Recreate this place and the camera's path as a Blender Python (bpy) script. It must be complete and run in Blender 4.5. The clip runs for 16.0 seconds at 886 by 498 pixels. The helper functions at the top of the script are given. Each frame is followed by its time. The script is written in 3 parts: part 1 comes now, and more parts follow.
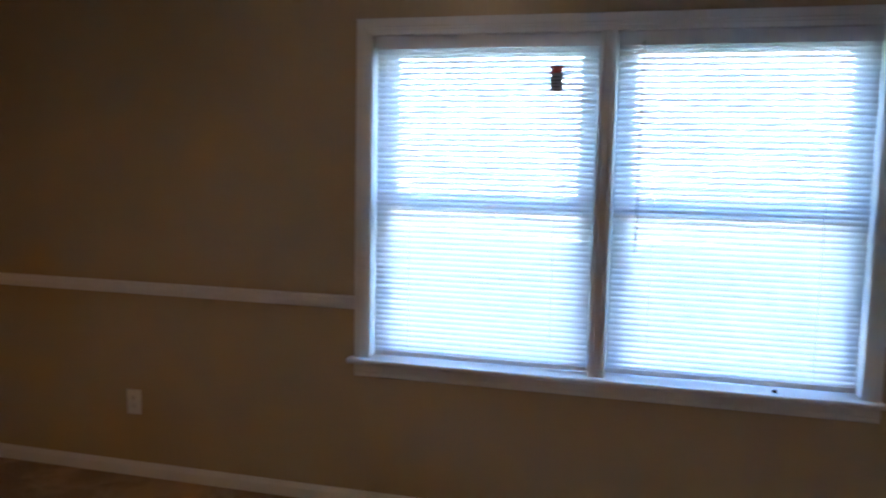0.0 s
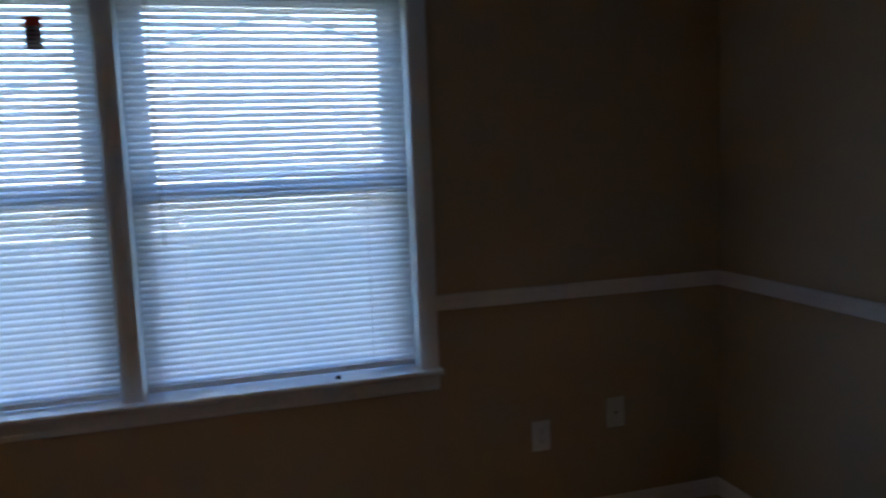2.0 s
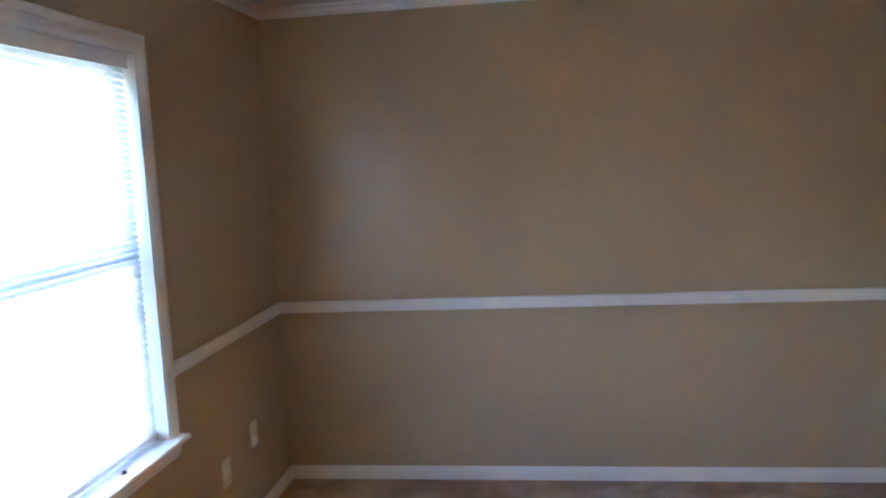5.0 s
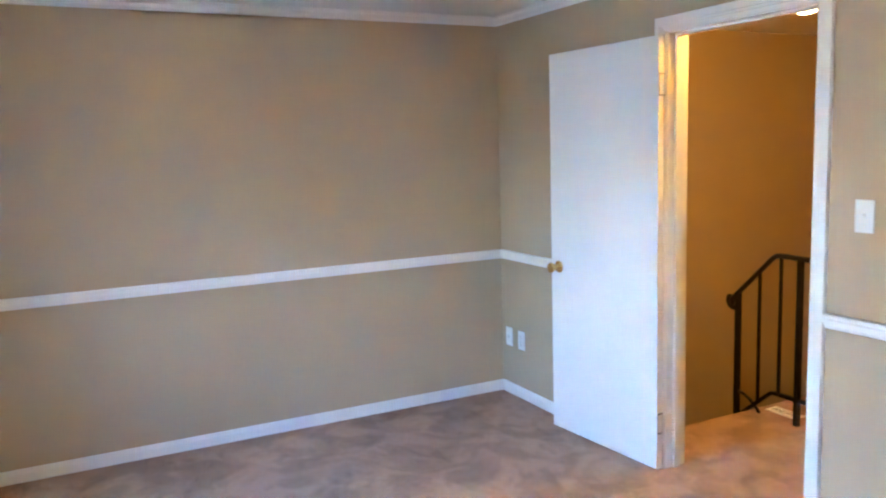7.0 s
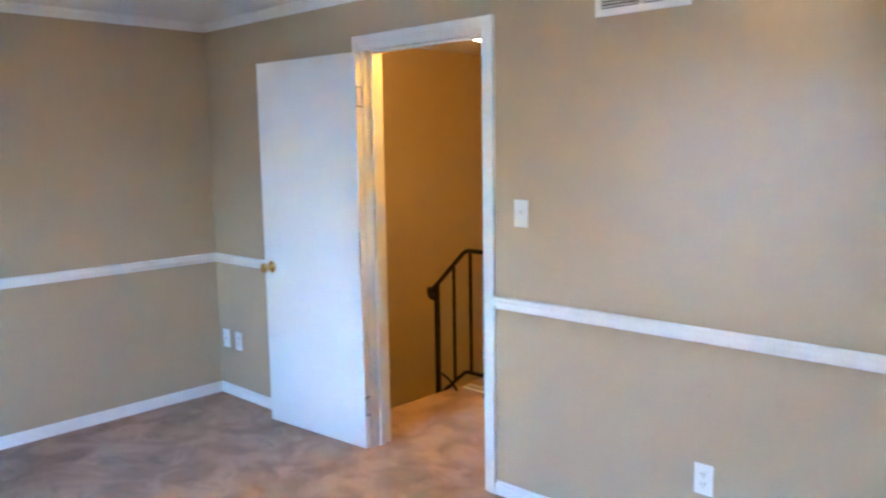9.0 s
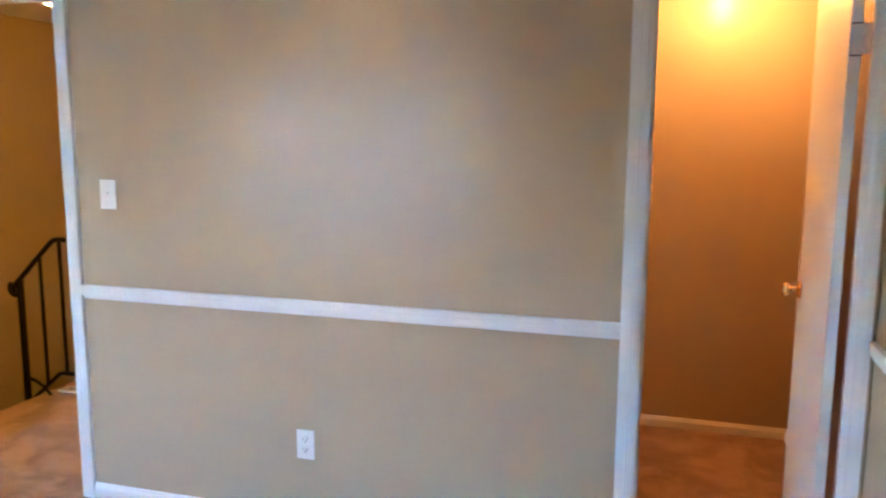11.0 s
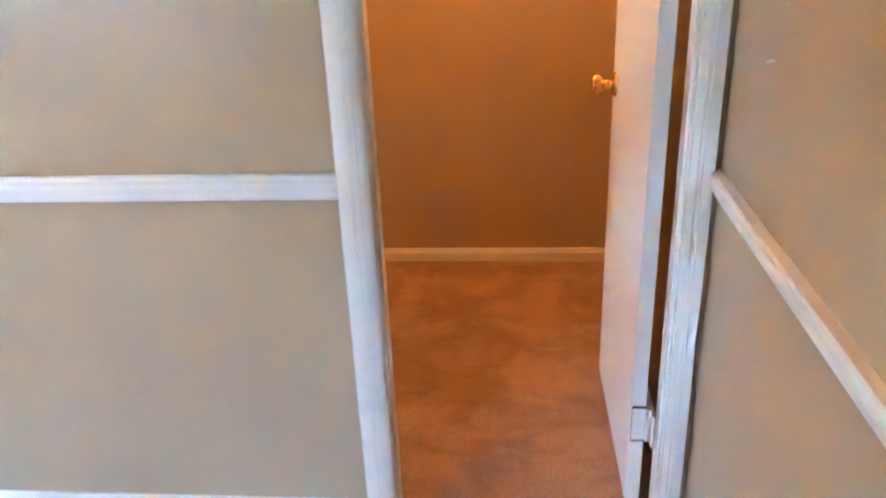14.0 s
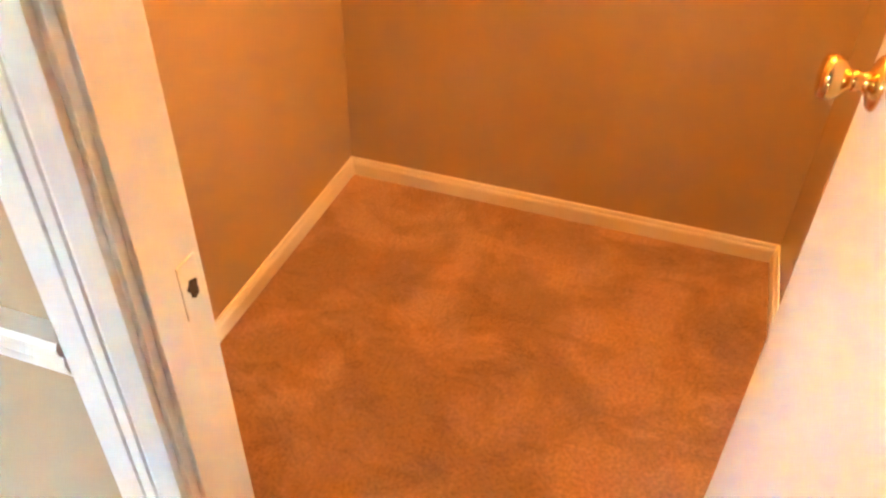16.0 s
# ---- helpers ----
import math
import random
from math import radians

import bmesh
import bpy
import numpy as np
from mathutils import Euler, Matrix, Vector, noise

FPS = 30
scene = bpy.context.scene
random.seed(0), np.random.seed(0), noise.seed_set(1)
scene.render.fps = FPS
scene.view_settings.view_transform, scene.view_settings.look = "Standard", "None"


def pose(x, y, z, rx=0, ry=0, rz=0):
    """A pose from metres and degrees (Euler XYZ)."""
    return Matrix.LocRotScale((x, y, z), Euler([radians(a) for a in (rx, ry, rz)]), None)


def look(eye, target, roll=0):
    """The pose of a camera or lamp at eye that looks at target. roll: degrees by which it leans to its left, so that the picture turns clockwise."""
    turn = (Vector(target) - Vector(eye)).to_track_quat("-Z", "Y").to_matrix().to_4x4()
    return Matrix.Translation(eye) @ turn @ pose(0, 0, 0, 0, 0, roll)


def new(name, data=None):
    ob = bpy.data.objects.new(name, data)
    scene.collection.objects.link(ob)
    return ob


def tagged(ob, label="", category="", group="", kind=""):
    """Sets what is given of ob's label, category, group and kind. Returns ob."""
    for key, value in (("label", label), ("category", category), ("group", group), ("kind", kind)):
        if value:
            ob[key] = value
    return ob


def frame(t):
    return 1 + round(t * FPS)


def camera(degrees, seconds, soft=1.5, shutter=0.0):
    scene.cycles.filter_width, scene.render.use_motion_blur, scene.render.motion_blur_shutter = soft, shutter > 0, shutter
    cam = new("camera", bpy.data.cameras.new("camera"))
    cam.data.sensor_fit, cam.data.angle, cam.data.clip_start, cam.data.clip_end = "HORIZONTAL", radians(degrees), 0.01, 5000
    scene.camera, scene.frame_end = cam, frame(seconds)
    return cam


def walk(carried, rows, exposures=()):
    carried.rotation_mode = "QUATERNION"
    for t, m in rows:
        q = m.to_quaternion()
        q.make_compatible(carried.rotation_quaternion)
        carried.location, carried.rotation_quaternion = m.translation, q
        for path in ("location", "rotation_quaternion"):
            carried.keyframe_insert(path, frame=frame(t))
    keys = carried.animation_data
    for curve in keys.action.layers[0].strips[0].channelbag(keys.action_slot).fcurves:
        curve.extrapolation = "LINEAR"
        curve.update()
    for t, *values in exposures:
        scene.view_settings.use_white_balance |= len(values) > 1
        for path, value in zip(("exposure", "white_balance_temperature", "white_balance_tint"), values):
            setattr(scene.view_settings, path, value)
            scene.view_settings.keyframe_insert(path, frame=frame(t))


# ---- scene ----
cam = camera(58.9, 16.0, soft=2.2, shutter=0.4)
PATH = [
    (0, (-1.991, -0.012, 1.48), (-2.489, 1.913, 1.264), 1.2),
    (0.5, (-1.934, 0.006, 1.515), (-2.197, 1.975, 1.279), 0.9),
    (1, (-1.919, 0.036, 1.523), (-2.001, 2.02, 1.286), -0.2),
    (1.5, (-1.787, 0.154, 1.481), (-1.648, 2.132, 1.221), -1.1),
    (2, (-1.874, 0.426, 1.402), (-1.319, 2.333, 1.169), -2.2),
    (2.5, (-2.047, 0.687, 1.507), (-1.004, 2.364, 1.196), -2.2),
    (3, (-2.3, 0.954, 1.564), (-0.946, 2.38, 1.199), -2.5),
    (5.5, (-3.897, 1.942, 1.593), (-1.912, 1.874, 1.358), -2.5),
    (6, (-3.993, 2.254, 1.558), (-2.058, 1.825, 1.291), -1.7),
    (6.5, (-4.093, 2.465, 1.586), (-2.261, 1.702, 1.339), -1.6),
    (7, (-4.208, 2.532, 1.576), (-2.437, 1.639, 1.317), -1.8),
    (7.5, (-4.356, 2.574, 1.592), (-2.624, 1.595, 1.384), -1.8),
    (8, (-4.418, 2.649, 1.595), (-2.804, 1.483, 1.412), -0.7),
    (8.2, (-4.432, 2.655, 1.594), (-2.865, 1.431, 1.379), -1.1),
    (8.5, (-4.445, 2.618, 1.591), (-2.94, 1.321, 1.359), -1.1),
    (9, (-4.46, 2.602, 1.576), (-3.096, 1.163, 1.315), -0.9),
    (9.5, (-4.474, 2.573, 1.557), (-3.288, 0.988, 1.275), -0.1),
    (10, (-4.491, 2.583, 1.539), (-3.551, 0.838, 1.268), 0.6),
    (12.5, (-4.662, 2.426, 1.54), (-4.393, 0.485, 1.14), -1.0),
    (13, (-4.665, 2.263, 1.489), (-4.466, 0.371, 0.874), -2.2),
    (13.5, (-4.732, 1.941, 1.43), (-4.687, 0.069, 0.727), -2.0),
    (13.6, (-4.688, 1.809, 1.428), (-4.675, -0.035, 0.653), -0.3),
    (14, (-4.772, 1.483, 1.42), (-4.596, -0.335, 0.605), -2.4),
    (14.5, (-4.79, 1.089, 1.436), (-4.599, -0.683, 0.527), -1.0),
    (15, (-4.856, 0.73, 1.392), (-4.383, -0.947, 0.411), -0.5),
    (15.5, (-4.84, 0.472, 1.384), (-4.39, -1.142, 0.292), 0.8),
    (16, (-4.833, 0.326, 1.365), (-4.346, -1.155, 0.112), 1.4),
]
walk(cam, [(t, look(eye, target, roll)) for t, eye, target, roll in PATH],
     exposures=[(0.0, 4.70, 5500, 12), (0.4, 3.20, 4950, 9), (1.0, 3.05, 4900, 8), (1.5, 3.05, 5350, 11), (2.0, 3.25, 5650, 12), (2.5, 3.85, 6350, 16), (3.0, 4.88, 6500, 14),
                (5.3, 6.00, 6050, 14), (6.0, 6.50, 5900, 12), (7.0, 6.90, 5650, 11), (8.0, 6.96, 5600, 11), (8.5, 6.78, 5500, 9), (9.0, 6.72, 5500, 9), (10.0, 6.56, 5700, 11),
                (12.5, 6.68, 5650, 11), (14.0, 7.04, 5900, 12), (15.0, 7.32, 5980, 11), (16.0, 7.84, 6500, 8)])

# ---------------------------------------------------------------- world and light
world = bpy.data.worlds.new("sky")
scene.world = world
world.use_nodes = True
wn = world.node_tree
sky = wn.nodes.new("ShaderNodeTexSky")
sky.sky_type, sky.sun_disc = "NISHITA", False
sky.air_density, sky.dust_density, sky.ozone_density = 1.0, 0.4, 3.0
sky.sun_elevation, sky.sun_rotation = radians(38), radians(200)
wn.links.new(sky.outputs[0], wn.nodes["Background"].inputs[0])
wn.nodes["Background"].inputs[1].default_value = 0.15


def lamp(name, kind, energy, color, m, **settings):
    data = bpy.data.lights.new(name, kind)
    data.energy, data.color = energy, color
    for key, value in settings.items():
        if key == "size":
            data.size = value
        if key == "radius":
            data.shadow_soft_size = value
        if key == "angle":
            data.angle = value
    ob = new(name, data)
    ob.matrix_world = m
    return ob


SUN_FROM = Vector((-math.sin(radians(200)) * 0.79 * -1, -0.79 * math.cos(radians(20)), 0.62))
lamp("sun", "SUN", 3.0, (1.0, 0.94, 0.85), look(SUN_FROM * 30, (0, 0, 0)), angle=radians(0.5))

CLOSET_LAMP = (-4.77, -1.13, 2.17)
HALL_LAMP = (-1.705, -0.60, 2.215)
ROOM_LAMP = (-2.95, 1.50, 2.24)
WARM = (1.0, 0.250, 0.004)
AMBER = (1.0, 0.41, 0.010)
lamp("closet_bulb", "POINT", 0.212, WARM, pose(*CLOSET_LAMP), radius=0.05)
lamp("hall_bulb", "POINT", 0.50, AMBER, pose(*HALL_LAMP), radius=0.06)
lamp("ceiling_bulb", "POINT", 0.028, (1.0, 0.58, 0.28), pose(ROOM_LAMP[0], ROOM_LAMP[1], 2.15), radius=0.10)


# ---------------------------------------------------------------- materials
def material(name, color, rough=0.5, metal=0.0, vary=0.06, scale=3.0, fine=200.0, bump=0.05, dist=0.002, spec=0.5):
    """A surface with two scales of colour variation and a fine relief."""
    m = bpy.data.materials.new(name)
    m.use_nodes = True
    nt = m.node_tree
    b = nt.nodes["Principled BSDF"]
    b.inputs["Roughness"].default_value, b.inputs["Metallic"].default_value = rough, metal
    b.inputs["Specular IOR Level"].default_value = spec
    co = nt.nodes.new("ShaderNodeTexCoord")
    broad, grain = nt.nodes.new("ShaderNodeTexNoise"), nt.nodes.new("ShaderNodeTexNoise")
    broad.inputs["Scale"].default_value, broad.inputs["Detail"].default_value = scale, 5
    grain.inputs["Scale"].default_value, grain.inputs["Detail"].default_value = fine, 3
    for n in (broad, grain):
        nt.links.new(co.outputs["Object"], n.inputs["Vector"])
    ramp = nt.nodes.new("ShaderNodeMix")
    ramp.data_type = "RGBA"
    ramp.inputs[6].default_value = (*[c * (1 - vary) for c in color], 1)
    ramp.inputs[7].default_value = (*[min(1, c * (1 + vary)) for c in color], 1)
    both = nt.nodes.new("ShaderNodeMath")
    both.operation = "MULTIPLY_ADD"
    nt.links.new(grain.outputs[0], both.inputs[0])
    both.inputs[1].default_value = 0.35
    half = nt.nodes.new("ShaderNodeMath")
    half.operation = "MULTIPLY"
    half.inputs[1].default_value = 0.65
    nt.links.new(broad.outputs[0], half.inputs[0])
    nt.links.new(half.outputs[0], both.inputs[2])
    nt.links.new(both.outputs[0], ramp.inputs[0])
    nt.links.new(ramp.outputs[2], b.inputs["Base Color"])
    bp = nt.nodes.new("ShaderNodeBump")
    bp.inputs["Strength"].default_value, bp.inputs["Distance"].default_value = bump, dist
    nt.links.new(grain.outputs[0], bp.inputs["Height"])
    nt.links.new(bp.outputs[0], b.inputs["Normal"])
    return m


def carpet_material():
    m = material("carpet", (0.425, 0.265, 0.162), 0.95, vary=0.18, scale=30, fine=420, bump=0.9, dist=0.006, spec=0.1)
    nt = m.node_tree
    b = nt.nodes["Principled BSDF"]
    b.inputs["Sheen Weight"].default_value = 0.25
    b.inputs["Sheen Roughness"].default_value = 0.5
    co = nt.nodes.new("ShaderNodeTexCoord")
    # brushed and trodden patches in the pile
    patch = nt.nodes.new("ShaderNodeTexNoise")
    patch.inputs["Scale"].default_value, patch.inputs["Detail"].default_value, patch.inputs["Roughness"].default_value = 3.6, 6, 0.56
    patch.inputs["Distortion"].default_value = 0.8
    nt.links.new(co.outputs["Object"], patch.inputs["Vector"])
    steps = nt.nodes.new("ShaderNodeValToRGB")
    steps.color_ramp.elements[0].position, steps.color_ramp.elements[0].color = 0.42, (0.78, 0.74, 0.70, 1)
    steps.color_ramp.elements[1].position, steps.color_ramp.elements[1].color = 0.58, (1.12, 1.10, 1.10, 1)
    nt.links.new(patch.outputs[0], steps.inputs[0])
    mult = nt.nodes.new("ShaderNodeMix")
    mult.data_type, mult.blend_type = "RGBA", "MULTIPLY"
    mult.inputs[0].default_value = 1.0
    tuft = nt.nodes.new("ShaderNodeTexNoise")
    tuft.inputs["Scale"].default_value, tuft.inputs["Detail"].default_value = 120, 4
    nt.links.new(co.outputs["Object"], tuft.inputs["Vector"])
    tone = nt.nodes.new("ShaderNodeMapRange")
    tone.inputs[1].default_value, tone.inputs[2].default_value, tone.inputs[3].default_value, tone.inputs[4].default_value = 0.3, 0.7, 0.76, 1.20
    nt.links.new(tuft.outputs[0], tone.inputs[0])
    grained = nt.nodes.new("ShaderNodeMix")
    grained.data_type, grained.blend_type = "RGBA", "MULTIPLY"
    grained.inputs[0].default_value = 1.0
    nt.links.new(b.inputs["Base Color"].links[0].from_socket, grained.inputs[6])
    nt.links.new(tone.outputs[0], grained.inputs[7])
    nt.links.new(grained.outputs[2], mult.inputs[6])
    nt.links.new(steps.outputs[0], mult.inputs[7])
    # short darker strokes where the pile was brushed the other way
    turned = nt.nodes.new("ShaderNodeMapping")
    turned.inputs["Rotation"].default_value, turned.inputs["Scale"].default_value = (0, 0, radians(35)), (6.0, 10.0, 6.0)
    nt.links.new(co.outputs["Object"], turned.inputs["Vector"])
    stroke = nt.nodes.new("ShaderNodeTexNoise")
    stroke.inputs["Scale"].default_value, stroke.inputs["Detail"].default_value, stroke.inputs["Distortion"].default_value = 1.0, 3, 0.9
    nt.links.new(turned.outputs[0], stroke.inputs["Vector"])
    shade = nt.nodes.new("ShaderNodeMapRange")
    shade.inputs[1].default_value, shade.inputs[2].default_value, shade.inputs[3].default_value, shade.inputs[4].default_value = 0.55, 0.63, 1.0, 0.82
    nt.links.new(stroke.outputs[0], shade.inputs[0])
    brushed = nt.nodes.new("ShaderNodeMix")
    brushed.data_type, brushed.blend_type = "RGBA", "MULTIPLY"
    brushed.inputs[0].default_value = 1.0
    nt.links.new(mult.outputs[2], brushed.inputs[6])
    nt.links.new(shade.outputs[0], brushed.inputs[7])
    nt.links.new(brushed.outputs[2], b.inputs["Base Color"])
    return m


def slat_material():
    m = bpy.data.materials.new("slat_vinyl")
    m.use_nodes = True
    nt = m.node_tree
    b = nt.nodes["Principled BSDF"]
    b.inputs["Base Color"].default_value, b.inputs["Roughness"].default_value = (0.78, 0.79, 0.80, 1), 0.35
    tr = nt.nodes.new("ShaderNodeBsdfTranslucent")
    tr.inputs[0].default_value = (0.62, 0.69, 0.80, 1)
    mix = nt.nodes.new("ShaderNodeMixShader")
    mix.inputs[0].default_value = 0.20
    nt.links.new(b.outputs[0], mix.inputs[1])
    nt.links.new(tr.outputs[0], mix.inputs[2])
    nt.links.new(mix.outputs[0], nt.nodes["Material Output"].inputs[0])
    return m


def glass_material():
    m = bpy.data.materials.new("window_glass")
    m.use_nodes = True
    b = m.node_tree.nodes["Principled BSDF"]
    b.inputs["Base Color"].default_value = (0.96, 0.98, 0.98, 1)
    b.inputs["Roughness"].default_value, b.inputs["Transmission Weight"].default_value, b.inputs["IOR"].default_value = 0.0, 1.0, 1.1
    return m


def glow_material(name, color, strength):
    m = bpy.data.materials.new(name)
    m.use_nodes = True
    b = m.node_tree.nodes["Principled BSDF"]
    b.inputs["Base Color"].default_value, b.inputs["Roughness"].default_value = (0.9, 0.88, 0.82, 1), 0.3
    b.inputs["Emission Color"].default_value, b.inputs["Emission Strength"].default_value = (*color, 1), strength
    return m


PAINT = material("tan_wall_paint", (0.47, 0.368, 0.240), 0.27, vary=0.025, scale=1.2, fine=260, bump=0.12, dist=0.0015)
WHITE = material("white_trim_paint", (0.78, 0.77, 0.75), 0.32, vary=0.03, scale=5, fine=90, bump=0.05, dist=0.001)
DOORW = material("white_door_paint", (0.78, 0.78, 0.77), 0.38, vary=0.02, scale=2, fine=150, bump=0.06, dist=0.001)
CEIL = material("ceiling_paint", (0.76, 0.755, 0.74), 0.9, vary=0.03, scale=2, fine=140, bump=0.3, dist=0.003, spec=0.2)
CARPET = carpet_material()
BRASS = material("polished_brass", (0.80, 0.55, 0.20), 0.18, 1.0, vary=0.08, scale=20, fine=400, bump=0.02, dist=0.0005)
STEEL = material("painted_hinge_metal", (0.76, 0.74, 0.70), 0.38, 0.0, vary=0.1, scale=40, fine=300, bump=0.05, dist=0.0005)
IRON = material("black_wrought_iron", (0.012, 0.011, 0.010), 0.45, 0.6, vary=0.3, scale=25, fine=200, bump=0.2, dist=0.001)
PLATE = material("white_plastic_plate", (0.80, 0.80, 0.77), 0.3, vary=0.02, scale=10, fine=100, bump=0.02, dist=0.0005)
SLOT = material("dark_slot", (0.03, 0.028, 0.025), 0.7, vary=0.2, scale=30, fine=100)
HOLE = material("bare_wood_hole", (0.07, 0.045, 0.025), 0.9, vary=0.3, scale=60, fine=300, bump=0.5)
VINYL = material("white_window_vinyl", (0.76, 0.78, 0.80), 0.4, vary=0.03, scale=6, fine=120)
SLAT = slat_material()
GLASS = glass_material()
WAND = material("clear_wand", (0.88, 0.91, 0.94), 0.12, vary=0.02, scale=20, fine=100, bump=0.02)
WAND.node_tree.nodes["Principled BSDF"].inputs["Transmission Weight"].default_value = 0.9
WAND.node_tree.nodes["Principled BSDF"].inputs["IOR"].default_value = 1.2
STICKER = material("grey_paper_tag", (0.36, 0.365, 0.38), 0.7, vary=0.1, scale=30, fine=200)
RED = material("red_printed_paper", (0.55, 0.06, 0.04), 0.6, vary=0.1, scale=30, fine=200)
DOME = glow_material("frosted_lamp_glass", (1.0, 0.62, 0.25), 0.45)
GLOBE = glow_material("lit_globe_glass", (1.0, 0.66, 0.28), 0.5)
BULB = glow_material("lit_bulb_glass", (1.0, 0.60, 0.22), 1.6)


# ---------------------------------------------------------------- mesh helpers
def mesh_from(name, bm, mats):
    bmesh.ops.recalc_face_normals(bm, faces=bm.faces)
    me = bpy.data.meshes.new(name)
    bm.to_mesh(me)
    bm.free()
    for m in mats if isinstance(mats, (list, tuple)) else [mats]:
        me.materials.append(m)
    return me


def thing(name, bm, mats, label="", category="", group="", kind="", m=None):
    ob = new(name, mesh_from(name, bm, mats))
    if m is not None:
        ob.matrix_world = m
    return tagged(ob, label, category, group, kind)


def empty(name, m, label="", category="", group="", kind=""):
    ob = new(name)
    ob.empty_display_size = 0.05
    ob.matrix_world = m
    return tagged(ob, label, category, group, kind)


def part(name, bm, mats, parent, label="", m=None):
    ob = new(name, mesh_from(name, bm, mats))
    ob.parent = parent
    if m is not None:
        ob.matrix_local = m
    return tagged(ob, label)


def smooth(ob):
    for p in ob.data.polygons:
        p.use_smooth = True
    return ob


def box(bm, x0, x1, y0, y1, z0, z1, bevel=0.0, mat=0):
    m = Matrix.Translation(((x0 + x1) / 2, (y0 + y1) / 2, (z0 + z1) / 2)) @ Matrix.Diagonal((abs(x1 - x0), abs(y1 - y0), abs(z1 - z0), 1))
    vs = bmesh.ops.create_cube(bm, size=1, matrix=m)["verts"]
    fs = set(f for v in vs for f in v.link_faces)
    for f in fs:
        f.material_index = mat
    if bevel:
        es = list(set(e for v in vs for e in v.link_edges))
        bmesh.ops.bevel(bm, geom=es, offset=bevel, segments=2, affect="EDGES", profile=0.6)
    return bm


def boxes(*many, bevel=0.0):
    bm = bmesh.new()
    for b in many:
        box(bm, *b, bevel=bevel)
    return bm


def loft(bm, rings, closed=True, caps=True, mat=0):
    """Skins rings of equal counts of points."""
    vs = [[bm.verts.new(p) for p in ring] for ring in rings]
    n = len(rings[0])
    for a, b in zip(vs, vs[1:]):
        for i in range(n if closed else n - 1):
            f = bm.faces.new((a[i], a[(i + 1) % n], b[(i + 1) % n], b[i]))
            f.material_index = mat
    if caps and closed:
        bm.faces.new(vs[0][::-1]).material_index = mat
        bm.faces.new(vs[-1]).material_index = mat
    return bm


def lathe(bm, profile, steps=24, m=None, mat=0):
    """Turns (radius, height) about z."""
    rings = []
    for r, h in profile:
        rings.append([(m or Matrix()) @ Vector((r * math.cos(2 * math.pi * i / steps), r * math.sin(2 * math.pi * i / steps), h)) for i in range(steps)])
    return loft(bm, rings, mat=mat)


def tube(bm, points, radius, steps=8, square=False):
    pts = [Vector(p) for p in points]
    rings = []
    for i, p in enumerate(pts):
        d = (pts[min(i + 1, len(pts) - 1)] - pts[max(i - 1, 0)]).normalized()
        side = d.cross(Vector((0, 1, 0)))
        side = side.normalized() if side.length > 0.05 else Vector((1, 0, 0))
        up = side.cross(d).normalized()
        r = radius[i] if isinstance(radius, (list, tuple)) else radius
        if square:
            ring = [p + side * r * a + up * r * b for a, b in ((1, 1), (-1, 1), (-1, -1), (1, -1))]
        else:
            ring = [p + side * r * math.cos(2 * math.pi * k / steps) + up * r * math.sin(2 * math.pi * k / steps) for k in range(steps)]
        rings.append(ring)
    return loft(bm, rings)


# profiles: (out from the wall, height) for running trim
RAIL_P = [(0, -0.056), (0.006, -0.056), (0.009, -0.051), (0.009, -0.046), (0.014, -0.042), (0.018, -0.034), (0.020, -0.024), (0.018, -0.016), (0.021, -0.012), (0.022, -0.005), (0.019, 0.0), (0, 0.0)]
BASE_P = [(0, 0.0), (0.013, 0.0), (0.013, 0.058), (0.0115, 0.066), (0.008, 0.071), (0.0075, 0.077), (0.005, 0.083), (0, 0.083)]
CROWN_P = [(0, -0.049), (0.005, -0.049), (0.006, -0.044), (0.012, -0.041), (0.007, -0.0385), (0.009, -0.034), (0.014, -0.025), (0.022, -0.018), (0.031, -0.0155), (0.026, -0.0125), (0.034, -0.009), (0.036, -0.006), (0.036, 0), (0, 0)]
# casing: (across from the outer edge, out from the wall)
CASE_P = [(0, 0), (0, 0.016), (0.002, 0.018), (0.029, 0.018), (0.0305, 0.0158), (0.032, 0.0158), (0.0335, 0.0174), (0.042, 0.0166), (0.0435, 0.0144), (0.045, 0.0144), (0.047, 0.0155), (0.055, 0.0122), (0.064, 0.009), (0.064, 0)]


def run_trim(name, profile, start, end, out, z, label, mats=WHITE, trims=(0, 0)):
    """Trim from start to end (plan points), its profile standing out along out; mitred in by trims (1: inner corner)."""
    bm = bmesh.new()
    a, b, o = Vector((*start, z)), Vector((*end, z)), Vector((*out, 0))
    d = (b - a).normalized()
    loft(bm, [[a + o * u + d * u * trims[0] + Vector((0, 0, h)) for u, h in profile], [b + o * u - d * u * trims[1] + Vector((0, 0, h)) for u, h in profile]])
    return thing(name, bm, mats, label, "trim", kind="structure")


